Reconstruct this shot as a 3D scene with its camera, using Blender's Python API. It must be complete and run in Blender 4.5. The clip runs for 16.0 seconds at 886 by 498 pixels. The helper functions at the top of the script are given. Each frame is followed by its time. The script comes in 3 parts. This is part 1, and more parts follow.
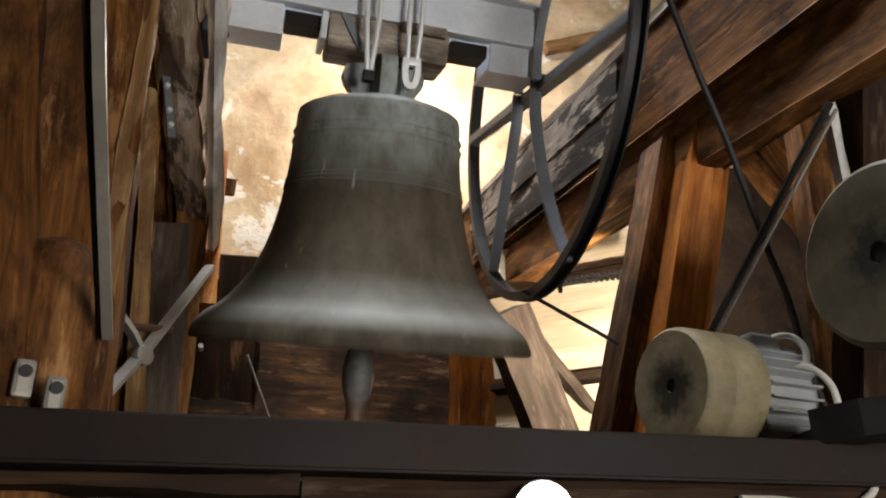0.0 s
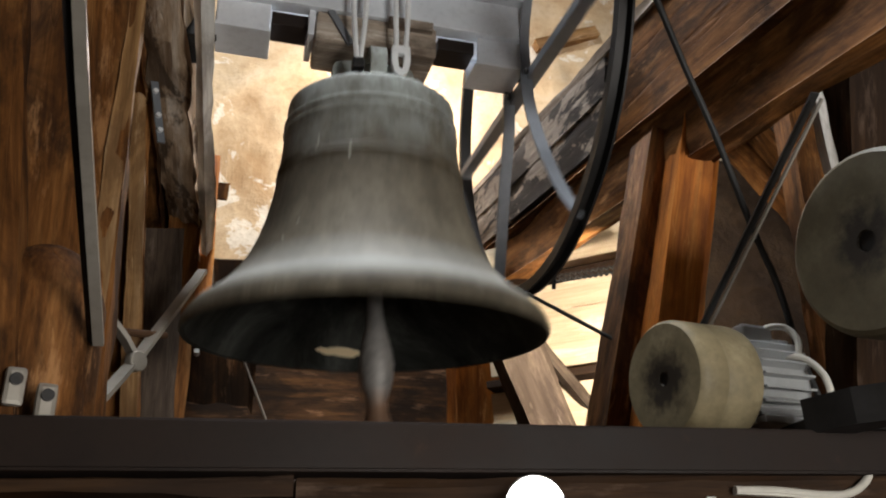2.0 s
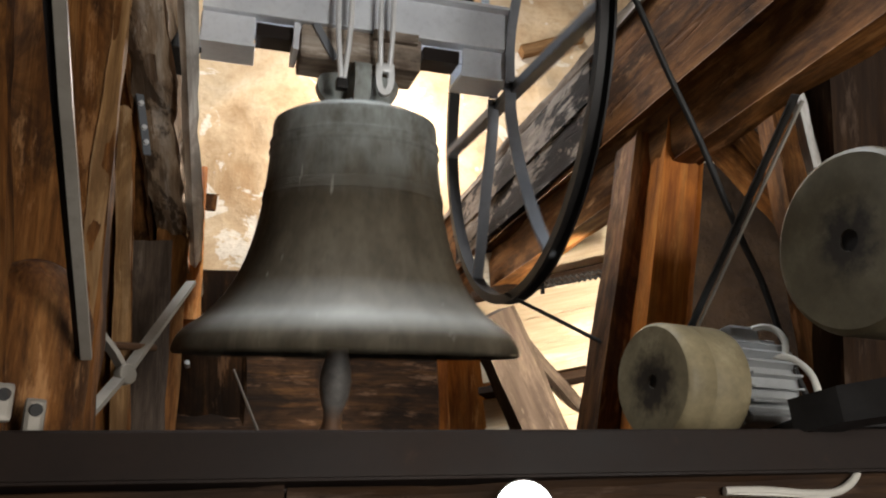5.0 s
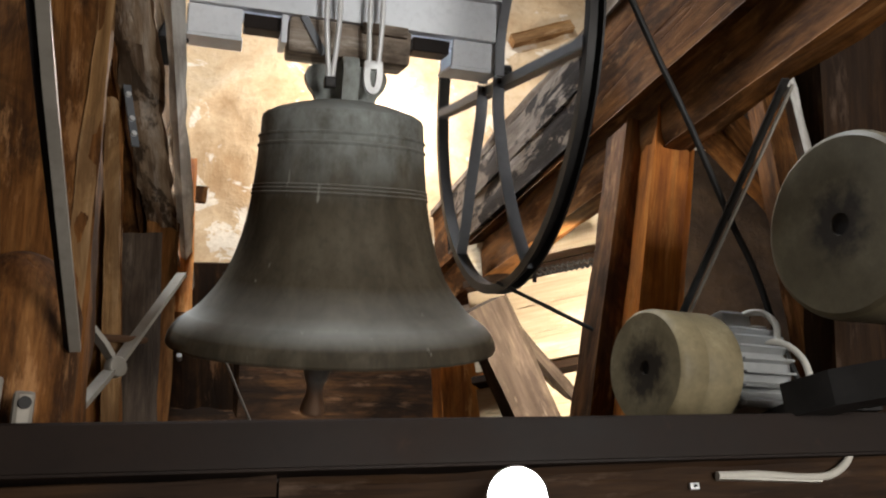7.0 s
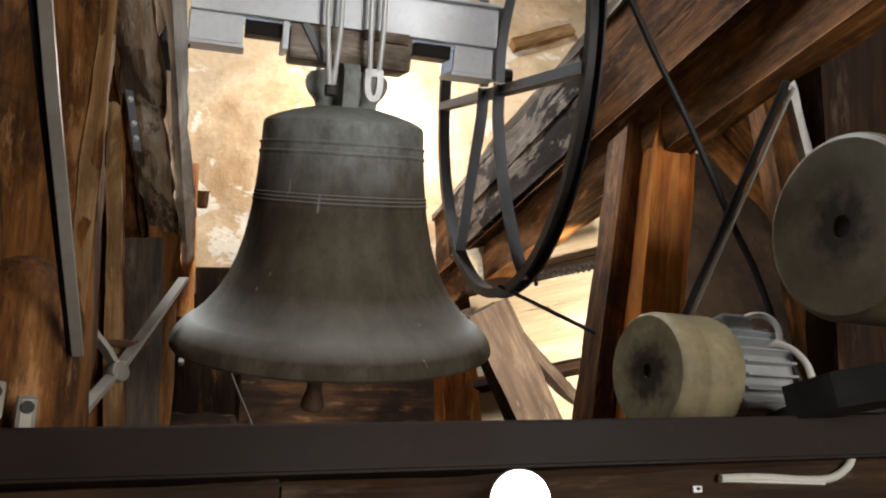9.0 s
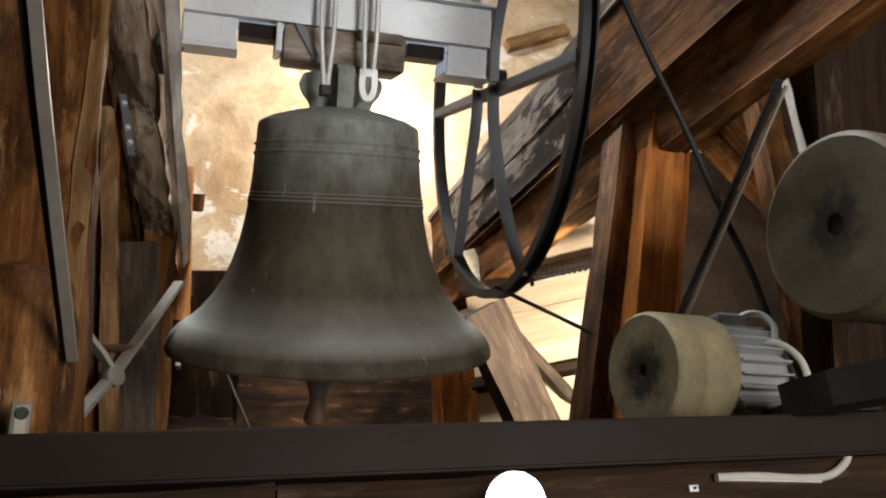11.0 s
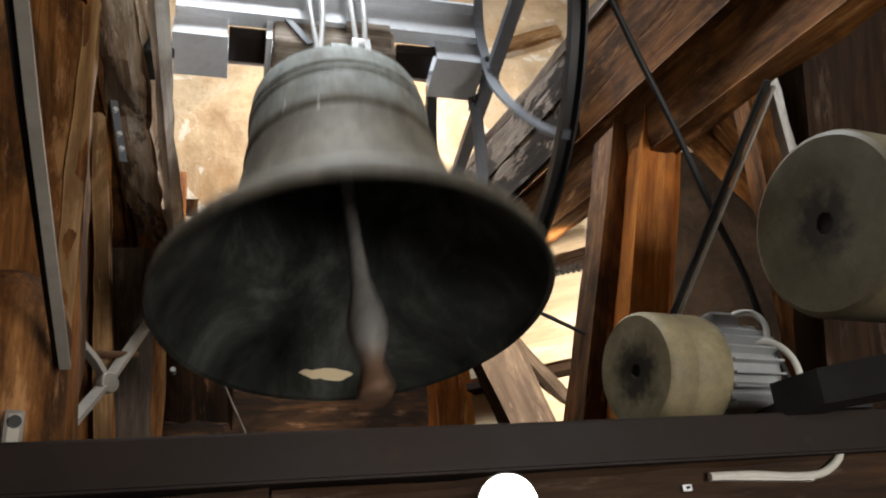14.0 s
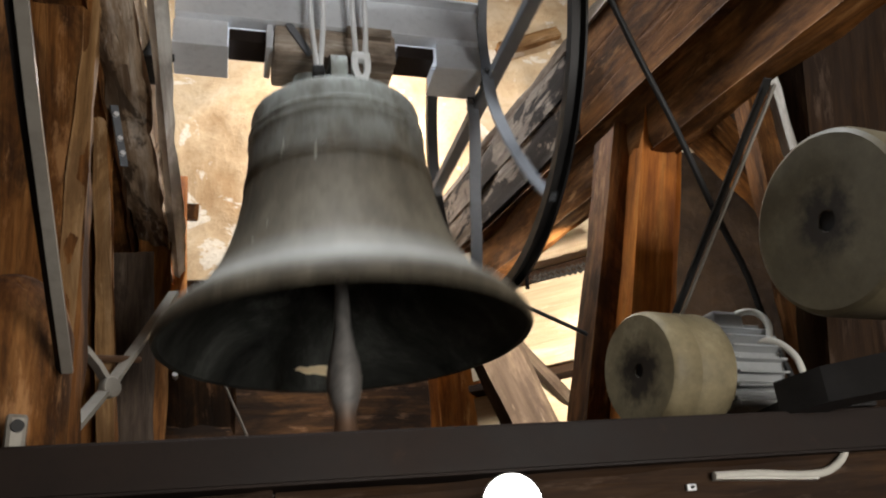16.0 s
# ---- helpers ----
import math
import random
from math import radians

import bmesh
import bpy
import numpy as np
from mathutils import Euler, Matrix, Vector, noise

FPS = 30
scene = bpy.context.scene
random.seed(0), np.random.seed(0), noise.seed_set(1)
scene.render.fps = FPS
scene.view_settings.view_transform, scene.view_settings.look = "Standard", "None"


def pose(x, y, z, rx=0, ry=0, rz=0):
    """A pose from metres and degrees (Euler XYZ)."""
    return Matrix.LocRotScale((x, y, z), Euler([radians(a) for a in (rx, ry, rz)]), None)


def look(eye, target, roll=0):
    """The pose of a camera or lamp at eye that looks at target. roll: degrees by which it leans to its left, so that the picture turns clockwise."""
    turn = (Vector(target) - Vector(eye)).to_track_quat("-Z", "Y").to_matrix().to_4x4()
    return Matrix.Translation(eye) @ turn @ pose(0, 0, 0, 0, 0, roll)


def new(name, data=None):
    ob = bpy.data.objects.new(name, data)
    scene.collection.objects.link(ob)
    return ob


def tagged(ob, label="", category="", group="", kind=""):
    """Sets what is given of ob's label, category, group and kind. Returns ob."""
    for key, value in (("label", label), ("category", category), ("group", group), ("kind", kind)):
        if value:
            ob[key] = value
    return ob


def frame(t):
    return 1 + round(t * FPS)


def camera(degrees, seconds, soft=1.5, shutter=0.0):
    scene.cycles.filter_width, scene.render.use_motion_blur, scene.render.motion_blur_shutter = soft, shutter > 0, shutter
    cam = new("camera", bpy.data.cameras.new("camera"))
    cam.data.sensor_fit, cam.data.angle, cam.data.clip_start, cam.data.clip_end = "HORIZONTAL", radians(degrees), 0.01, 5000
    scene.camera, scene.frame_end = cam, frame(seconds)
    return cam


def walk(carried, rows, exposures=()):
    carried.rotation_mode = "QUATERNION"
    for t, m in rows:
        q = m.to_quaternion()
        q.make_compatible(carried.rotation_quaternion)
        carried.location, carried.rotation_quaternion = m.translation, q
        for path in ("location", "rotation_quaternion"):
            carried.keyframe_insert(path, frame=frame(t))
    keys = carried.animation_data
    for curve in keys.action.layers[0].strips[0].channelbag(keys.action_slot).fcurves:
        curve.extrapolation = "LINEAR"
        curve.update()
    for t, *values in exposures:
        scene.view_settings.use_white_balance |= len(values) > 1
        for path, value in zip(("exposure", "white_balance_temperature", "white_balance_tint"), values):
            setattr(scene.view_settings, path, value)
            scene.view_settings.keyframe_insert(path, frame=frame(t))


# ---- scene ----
# The camera is held in the hand: small turns, hardly any travel.
cam = camera(56.2, 16.0, soft=2.1, shutter=0.75)
PATH = [
    (0.0, -0.029, 0.003, 1.610, 114.70, 0.90, -14.38),
    (0.5, -0.025, 0.003, 1.605, 114.69, 1.11, -13.69),
    (1.0, -0.017, -0.005, 1.603, 114.86, 1.55, -13.59),
    (1.5, -0.017, -0.005, 1.606, 114.74, 1.88, -13.90),
    (2.0, -0.013, -0.001, 1.606, 114.70, 2.18, -14.02),
    (2.5, -0.013, -0.000, 1.602, 115.09, 1.95, -14.27),
    (3.0, -0.012, -0.005, 1.602, 115.28, 2.33, -13.96),
    (5.5, -0.005, -0.010, 1.604, 115.12, 3.50, -14.21),
    (6.0, -0.004, -0.005, 1.602, 114.77, 3.34, -14.52),
    (6.5, -0.007, 0.001, 1.600, 114.39, 3.78, -14.45),
    (7.0, 0.000, 0.000, 1.600, 114.54, 4.15, -14.38),
    (7.5, 0.001, -0.001, 1.600, 114.89, 4.46, -14.33),
    (8.0, 0.000, -0.002, 1.601, 114.91, 4.48, -14.28),
    (8.5, -0.002, -0.005, 1.602, 114.89, 4.55, -14.14),
    (9.0, -0.002, -0.001, 1.598, 114.84, 4.28, -14.23),
    (11.5, 0.006, -0.004, 1.601, 114.97, 5.05, -14.25),
    (12.0, 0.006, -0.006, 1.602, 115.14, 5.21, -14.36),
    (12.5, 0.003, -0.003, 1.598, 115.10, 4.63, -14.65),
    (13.0, 0.001, -0.008, 1.599, 115.13, 4.98, -14.41),
    (13.5, 0.003, -0.004, 1.597, 114.85, 4.83, -14.44),
    (14.0, 0.012, -0.010, 1.600, 115.01, 5.56, -14.17),
    (14.5, 0.010, -0.008, 1.601, 115.15, 5.31, -14.48),
    (15.0, 0.002, -0.010, 1.597, 115.13, 5.32, -14.50),
    (15.5, 0.003, -0.012, 1.596, 115.57, 5.92, -13.74),
    (16.0, 0.011, -0.006, 1.596, 115.27, 5.96, -13.90),
]
walk(cam, [(t, pose(x, y, z, rx, ry, rz)) for t, x, y, z, rx, ry, rz in PATH])

# ---- light ----
world = bpy.data.worlds.new("sky")
scene.world = world
world.use_nodes = True
wn = world.node_tree.nodes
sky = wn.new("ShaderNodeTexSky")
sky.sky_type, sky.sun_disc = 'NISHITA', False
sky.sun_elevation, sky.sun_rotation = radians(35), radians(200)
world.node_tree.links.new(sky.outputs[0], wn["Background"].inputs[0])
wn["Background"].inputs[1].default_value = 0.1


def lamp(name, kind, m, energy, color, size=0.1):
    data = bpy.data.lights.new(name, kind)
    data.energy, data.color = energy, color
    if kind == 'AREA':
        data.size = size
    else:
        data.shadow_soft_size = size
    ob = new(name, data)
    ob.matrix_world = m
    return ob


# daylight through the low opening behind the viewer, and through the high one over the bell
lamp("window_light", 'AREA', look((1.95, -2.12, 1.5), (0.35, 2.6, 2.8)), 125, (1.0, 0.975, 0.93), 1.3)
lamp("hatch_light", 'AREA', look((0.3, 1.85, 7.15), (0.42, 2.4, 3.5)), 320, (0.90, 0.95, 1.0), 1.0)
# bulb behind the bell, on the masonry
lamp("bulb_light", 'POINT', pose(1.15, 4.78, 5.12), 110, (1.0, 0.90, 0.83), 0.07)
# unseen spot added behind the brace to brighten the louvre boards
fill_spot = lamp("louvre_fill", 'SPOT', look((1.522, 2.881, 2.552), (1.719, 3.844, 3.055)), 120, (1.0, 0.90, 0.76), 0.05)
fill_spot.data.spot_size, fill_spot.data.spot_blend = radians(120), 0.5
# hand lamp before the girder, thrown up into the bell chamber
lamp("work_light", 'POINT', pose(0.415, 1.175, 1.800), 4.0, (1.0, 0.96, 0.90), 0.035)


# ---- materials ----
class Mat:
    """A node material with a few short calls."""

    def __init__(self, name, rough=0.7, metal=0.0, spec=0.4):
        self.mat = bpy.data.materials.new(name)
        self.mat.use_nodes = True
        self.t = self.mat.node_tree
        self.b = self.t.nodes["Principled BSDF"]
        self.b.inputs["Roughness"].default_value = rough
        self.b.inputs["Metallic"].default_value = metal
        self.b.inputs["Specular IOR Level"].default_value = spec
        tc = self.t.nodes.new("ShaderNodeTexCoord")
        info = self.t.nodes.new("ShaderNodeObjectInfo")
        shift = self.t.nodes.new("ShaderNodeVectorMath")
        shift.operation = 'MULTIPLY_ADD'
        self.t.links.new(info.outputs["Random"], shift.inputs[0])
        shift.inputs[1].default_value = (13.1, 7.7, 5.3)
        self.t.links.new(tc.outputs["Object"], shift.inputs[2])
        self.at, self.rand = shift.outputs[0], info.outputs["Random"]

    def link(self, a, b):
        self.t.links.new(a, b)

    def noise(self, scale, stretch=(1, 1, 1), detail=5.0, rough=0.6, warp=0.0):
        m = self.t.nodes.new("ShaderNodeMapping")
        m.inputs["Scale"].default_value = stretch
        self.link(self.at, m.inputs[0])
        n = self.t.nodes.new("ShaderNodeTexNoise")
        for k, v in (("Scale", scale), ("Detail", detail), ("Roughness", rough), ("Distortion", warp)):
            n.inputs[k].default_value = v
        self.link(m.outputs[0], n.inputs[0])
        return n.outputs["Fac"]

    def ramp(self, fac, *stops):
        r = self.t.nodes.new("ShaderNodeValToRGB")
        e = r.color_ramp.elements
        while len(e) < len(stops):
            e.new(0.5)
        for i, (p, c) in enumerate(stops):
            e[i].position = p
            e[i].color = (*c, 1) if not isinstance(c, (int, float)) else (c, c, c, 1)
        self.link(fac, r.inputs[0])
        return r.outputs[0]

    def mix(self, fac, a, b, mode='MIX'):
        n = self.t.nodes.new("ShaderNodeMix")
        n.data_type, n.blend_type = 'RGBA', mode
        for v, s in ((fac, n.inputs[0]), (a, n.inputs[6]), (b, n.inputs[7])):
            if isinstance(v, (int, float)):
                s.default_value = v
            elif isinstance(v, tuple):
                s.default_value = (*v, 1)
            else:
                self.link(v, s)
        return n.outputs[2]

    def math(self, op, a, b=0.0):
        n = self.t.nodes.new("ShaderNodeMath")
        n.operation = op
        for v, s in ((a, n.inputs[0]), (b, n.inputs[1])):
            if isinstance(v, (int, float)):
                s.default_value = v
            else:
                self.link(v, s)
        return n.outputs[0]

    def color(self, c):
        if isinstance(c, tuple):
            self.b.inputs["Base Color"].default_value = (*c, 1)
        else:
            self.link(c, self.b.inputs["Base Color"])

    def rough(self, fac, lo, hi):
        self.link(self.ramp(fac, (0.3, lo), (0.7, hi)), self.b.inputs["Roughness"])

    def bump(self, *layers):
        last = None
        for fac, strength, dist in layers:
            n = self.t.nodes.new("ShaderNodeBump")
            n.inputs["Strength"].default_value, n.inputs["Distance"].default_value = strength, dist
            self.link(fac, n.inputs["Height"])
            if last:
                self.link(last, n.inputs["Normal"])
            last = n.outputs[0]
        self.link(last, self.b.inputs["Normal"])


def wood(name, dark, mid, light, stain=(0.03, 0.02, 0.015), amount=0.5, rough=0.75, cut=(0.44, 0.58)):
    m = Mat(name, rough, 0.0, 0.12 if rough > 0.65 else 0.3)
    grain = m.noise(1.0, (1.6, 20, 20), 8, 0.7, 0.4)
    fine = m.noise(1.0, (5, 130, 130), 4, 0.6)
    big = m.noise(3.2, (0.6, 1.5, 1.5), 6, 0.68, 0.6)
    c = m.ramp(grain, (0.3, dark), (0.5, mid), (0.72, light))
    c = m.mix(m.ramp(fine, (0.35, 0.0), (0.75, 0.55)), c, dark)
    c = m.mix(m.math('MULTIPLY', m.ramp(big, (cut[0], 0.0), (cut[1], 1.0)), amount), c, stain)
    pale = m.noise(5.0, (0.5, 2.5, 2.5), 6, 0.7)
    c = m.mix(m.math('MULTIPLY', m.ramp(pale, (0.58, 0.0), (0.66, 1.0)), 0.5), c, tuple(min(1, 1.25 * v + 0.04) for v in light))
    m.color(c)
    crack = m.ramp(m.noise(1.0, (0.45, 7, 7), 3, 0.5, 0.6), (0.492, 1.0), (0.5, 0.0), (0.508, 1.0))
    m.bump((grain, 0.35, 0.008), (fine, 0.25, 0.003), (crack, 0.35, 0.006))
    m.rough(big, rough - 0.15, rough + 0.12)
    return m.mat


OAK = wood("old_oak", (0.040, 0.015, 0.005), (0.19, 0.074, 0.019), (0.37, 0.175, 0.056), (0.020, 0.010, 0.006), 0.8)
ORANGE = wood("orange_oak", (0.20, 0.052, 0.008), (0.62, 0.20, 0.030), (0.80, 0.36, 0.09), (0.05, 0.02, 0.008), 0.45, 0.6)
DARK = wood("dark_oak", (0.010, 0.005, 0.003), (0.034, 0.017, 0.008), (0.078, 0.040, 0.018))
AMBER = wood("amber_oak", (0.065, 0.024, 0.007), (0.27, 0.108, 0.028), (0.46, 0.22, 0.075), (0.03, 0.014, 0.007), 0.7)
RUST_DARK = wood("rust_stained_oak", (0.012, 0.006, 0.003), (0.050, 0.022, 0.008), (0.16, 0.070, 0.020), (0.010, 0.006, 0.004), 0.8)
ASH = wood("grey_brown_oak", (0.042, 0.028, 0.019), (0.098, 0.070, 0.050), (0.16, 0.118, 0.085), (0.025, 0.017, 0.013), 0.6, 0.8)
LIGHT = wood("light_oak", (0.14, 0.07, 0.025), (0.34, 0.19, 0.08), (0.48, 0.31, 0.16), (0.06, 0.03, 0.014), 0.5, 0.75)
GREY = wood("weathered_oak", (0.15, 0.11, 0.08), (0.38, 0.31, 0.245), (0.58, 0.51, 0.44), (0.05, 0.033, 0.024), 0.65, 0.85)
# bleached wood, whitened further to show a rim-lit edge
BLEACHED_LIT = wood("bleached_lit_oak", (0.48, 0.45, 0.41), (0.72, 0.70, 0.66), (0.84, 0.83, 0.80), (0.14, 0.10, 0.07), 0.5, 0.85)
SPLIT = wood("split_weathered_oak", (0.17, 0.10, 0.05), (0.46, 0.34, 0.235), (0.70, 0.62, 0.53), (0.035, 0.020, 0.012), 0.75, 0.85, (0.50, 0.54))
PALE = wood("pale_board", (0.50, 0.38, 0.24), (0.66, 0.53, 0.36), (0.76, 0.65, 0.48), (0.42, 0.29, 0.17), 0.2, 0.8)


def make_bronze():
    m = Mat("bell_bronze", 0.7, 0.08, 0.22)
    streak = m.noise(1.0, (14, 14, 0.9), 6, 0.65, 0.3)
    big = m.noise(2.5, (1, 1, 0.7), 5, 0.65)
    fine = m.noise(38, (1, 1, 1), 5, 0.7)
    c = m.ramp(big, (0.3, (0.050, 0.040, 0.026)), (0.55, (0.098, 0.080, 0.054)), (0.75, (0.150, 0.126, 0.088)))
    c = m.mix(m.ramp(streak, (0.45, 0.0), (0.75, 0.6)), c, (0.175, 0.148, 0.104))
    c = m.mix(m.ramp(fine, (0.5, 0.0), (0.8, 0.5)), c, (0.045, 0.05, 0.042))
    drip = m.noise(1.0, (30, 30, 1.6), 3, 0.5)
    c = m.mix(m.ramp(drip, (0.70, 0.0), (0.73, 0.6)), c, (0.42, 0.41, 0.35))
    # verdigris round the crown, paled to carry the light from above
    sep = m.t.nodes.new("ShaderNodeSeparateXYZ")
    tc = m.t.nodes.new("ShaderNodeTexCoord")
    m.link(tc.outputs["Object"], sep.inputs[0])
    top = m.math('ADD', sep.outputs[2], m.math('MULTIPLY', m.noise(4.0), 0.30))
    green = m.noise(11, (1, 1, 0.6), 6, 0.7)
    # dust where faces turn up, lightened further as top light
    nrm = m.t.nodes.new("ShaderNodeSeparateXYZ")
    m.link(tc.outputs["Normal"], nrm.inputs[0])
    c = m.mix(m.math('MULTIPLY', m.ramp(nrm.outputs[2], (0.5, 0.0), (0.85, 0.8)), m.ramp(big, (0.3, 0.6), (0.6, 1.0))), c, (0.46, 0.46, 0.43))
    c = m.mix(m.math('MULTIPLY', m.ramp(m.math('ADD', top, 0.5), (0.10, 0.0), (0.42, 0.85)), m.ramp(green, (0.32, 0.2), (0.6, 1.0))), c, (0.43, 0.468, 0.452))
    m.color(c)
    m.rough(fine, 0.6, 0.8)
    m.bump((fine, 0.15, 0.003), (big, 0.2, 0.01))
    return m.mat


def make_bell_inside():
    """Grey-green dusty bronze inside the bell, patchy, darkened for the shade within."""
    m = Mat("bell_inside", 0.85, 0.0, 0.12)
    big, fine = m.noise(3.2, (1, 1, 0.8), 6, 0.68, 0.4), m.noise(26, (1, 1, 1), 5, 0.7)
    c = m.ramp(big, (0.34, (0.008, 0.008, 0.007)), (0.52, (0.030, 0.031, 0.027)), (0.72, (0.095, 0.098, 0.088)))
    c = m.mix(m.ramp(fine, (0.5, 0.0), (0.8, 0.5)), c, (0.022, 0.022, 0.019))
    return m, c


def strike_mark(m, c):
    """The spot by the rear lip that the clapper has worn bright."""
    sep = m.t.nodes.new("ShaderNodeSeparateXYZ")
    tc = m.t.nodes.new("ShaderNodeTexCoord")
    m.link(tc.outputs["Object"], sep.inputs[0])
    wob = m.math('MULTIPLY', m.math('SUBTRACT', m.noise(9.0), 0.5), 0.09)
    wide = m.math('DIVIDE', m.math('ADD', sep.outputs[0], m.math('ADD', wob, 0.035)), 0.095)
    high = m.math('DIVIDE', m.math('ADD', m.math('ADD', sep.outputs[2], 1.012), m.math('MULTIPLY', wob, 0.5)), 0.016)
    oval = m.math('LESS_THAN', m.math('ADD', m.math('MULTIPLY', wide, wide), m.math('MULTIPLY', high, high)), 1.0)
    rear = m.math('GREATER_THAN', sep.outputs[1], 0.0)
    c = m.mix(m.math('MULTIPLY', oval, rear), c, (0.82, 0.66, 0.42))
    m.color(c)


def metal_paint(name, a, b, rough=0.45, metal=0.3, rust=0.12, spec=0.35):
    m = Mat(name, rough, metal, spec)
    big, fine = m.noise(3.0, (1, 1, 1), 6, 0.65), m.noise(45, (1, 1, 1), 4, 0.6)
    c = m.ramp(big, (0.3, a), (0.7, b))
    c = m.mix(m.ramp(m.noise(9, (1, 1, 1), 6, 0.75), (0.62, 0.0), (0.74, rust * 4)), c, (0.14, 0.065, 0.03))
    c = m.mix(m.ramp(fine, (0.5, 0.0), (0.85, 0.35)), c, tuple(0.6 * v for v in a))
    m.color(c)
    m.rough(big, rough - 0.1, rough + 0.15)
    m.bump((fine, 0.12, 0.002))
    return m.mat


BRONZE = make_bronze()
inside, inside_color = make_bell_inside()
strike_mark(inside, inside_color)
INSIDE = inside.mat
STEEL = metal_paint("grey_painted_steel", (0.64, 0.665, 0.71), (0.77, 0.795, 0.83), 0.42, 0.25, 0.04)
STEEL_WORN = metal_paint("worn_grey_steel", (0.13, 0.14, 0.155), (0.22, 0.23, 0.25), 0.5, 0.3, 0.08)
GALV = metal_paint("galvanised_rod", (0.70, 0.71, 0.72), (0.82, 0.82, 0.81), 0.4, 0.2, 0.03)
IRON = metal_paint("black_iron", (0.018, 0.017, 0.017), (0.04, 0.037, 0.035), 0.5, 0.6, 0.08)
RUSTY = metal_paint("rusty_iron", (0.06, 0.035, 0.022), (0.13, 0.065, 0.03), 0.75, 0.4, 0.25)
BROWN = metal_paint("brown_painted_steel", (0.010, 0.006, 0.0045), (0.020, 0.012, 0.0085), 0.6, 0.0, 0.03, 0.2)
FLAT = metal_paint("worn_flat_bar", (0.24, 0.215, 0.18), (0.38, 0.345, 0.295), 0.5, 0.4, 0.08)
ALU = metal_paint("cast_aluminium", (0.40, 0.41, 0.41), (0.54, 0.54, 0.53), 0.45, 0.15, 0.03)
WHITE = metal_paint("white_cable_sheath", (0.50, 0.47, 0.41), (0.63, 0.60, 0.53), 0.5, 0.0, 0.02)
RUBBER = metal_paint("black_cable_sheath", (0.012, 0.012, 0.012), (0.025, 0.024, 0.023), 0.55, 0.0, 0.02)
STAINED = wood("stained_grey_wood", (0.075, 0.058, 0.046), (0.22, 0.18, 0.145), (0.40, 0.345, 0.29), (0.005, 0.004, 0.005), 0.97, 0.8, (0.47, 0.51))


def make_plaster():
    m = Mat("ochre_plaster", 0.9, 0.0, 0.1)
    big, fine = m.noise(1.6, (1, 1, 1), 7, 0.68, 0.4), m.noise(22, (1, 1, 1), 6, 0.7)
    c = m.ramp(big, (0.32, (0.36, 0.225, 0.115)), (0.5, (0.54, 0.39, 0.235)), (0.7, (0.62, 0.49, 0.335)))
    c = m.mix(m.ramp(m.noise(2.4, (1, 1, 1), 7, 0.65, 0.5), (0.585, 0.0), (0.61, 0.55)), c, (0.80, 0.76, 0.66))
    c = m.mix(m.ramp(fine, (0.5, 0.0), (0.8, 0.5)), c, (0.30, 0.19, 0.10))
    m.color(c)
    m.bump((big, 0.6, 0.05), (fine, 0.5, 0.012))
    return m.mat


def make_masonry():
    m = Mat("dark_masonry", 0.92, 0.0, 0.1)
    big, fine = m.noise(2.6, (1, 1, 1), 7, 0.7), m.noise(20, (1, 1, 1), 6, 0.7)
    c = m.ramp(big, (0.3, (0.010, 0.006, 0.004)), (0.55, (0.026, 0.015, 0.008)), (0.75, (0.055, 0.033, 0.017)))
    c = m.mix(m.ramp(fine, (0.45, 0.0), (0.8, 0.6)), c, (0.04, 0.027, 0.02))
    m.color(c)
    m.bump((big, 0.8, 0.06), (fine, 0.5, 0.015))
    return m.mat




def make_drum(name, k):
    """Cream paint under dust, black grease thrown out from the hub."""
    m = Mat(name, 0.6)
    big, fine = m.noise(7.0, (1, 1, 1), 6, 0.7), m.noise(40, (1, 1, 1), 5, 0.7)
    # k scales the paint for how much light the drum gets
    c = m.ramp(big, (0.3, (0.078 * k, 0.061 * k, 0.033 * k)), (0.55, (0.140 * k, 0.113 * k, 0.064 * k)), (0.75, (0.222 * k, 0.185 * k, 0.112 * k)))
    c = m.mix(m.ramp(fine, (0.5, 0.0), (0.8, 0.4)), c, (0.09, 0.078, 0.052))
    sep = m.t.nodes.new("ShaderNodeSeparateXYZ")
    tc = m.t.nodes.new("ShaderNodeTexCoord")
    m.link(tc.outputs["Object"], sep.inputs[0])
    rad = m.math('SQRT', m.math('ADD', m.math('MULTIPLY', sep.outputs[0], sep.outputs[0]), m.math('MULTIPLY', sep.outputs[1], sep.outputs[1])))
    edge = m.math('ADD', rad, m.math('MULTIPLY', m.math('SUBTRACT', m.noise(16, (1, 1, 1), 6, 0.7), 0.5), 0.16))
    c = m.mix(m.ramp(edge, (0.045, 0.97), (0.10, 0.0)), c, (0.022, 0.015, 0.009))
    m.color(c)
    m.rough(big, 0.5, 0.75)
    m.bump((fine, 0.15, 0.002))
    return m.mat


PLASTER, MASONRY, DRUM = make_plaster(), make_masonry(), make_drum("dusty_cream_dim", 0.85)
# same paint made lighter for the drum that stands in more light
DRUM_LIT = make_drum("dusty_cream_lit", 1.75)


def glow(name, color, strength):
    m = Mat(name, 0.4)
    m.color((0.8, 0.8, 0.8))
    m.b.inputs["Emission Color"].default_value = (*color, 1)
    m.b.inputs["Emission Strength"].default_value = strength
    return m.mat


GLOW = glow("lit_lens", (1.0, 0.97, 0.92), 60)


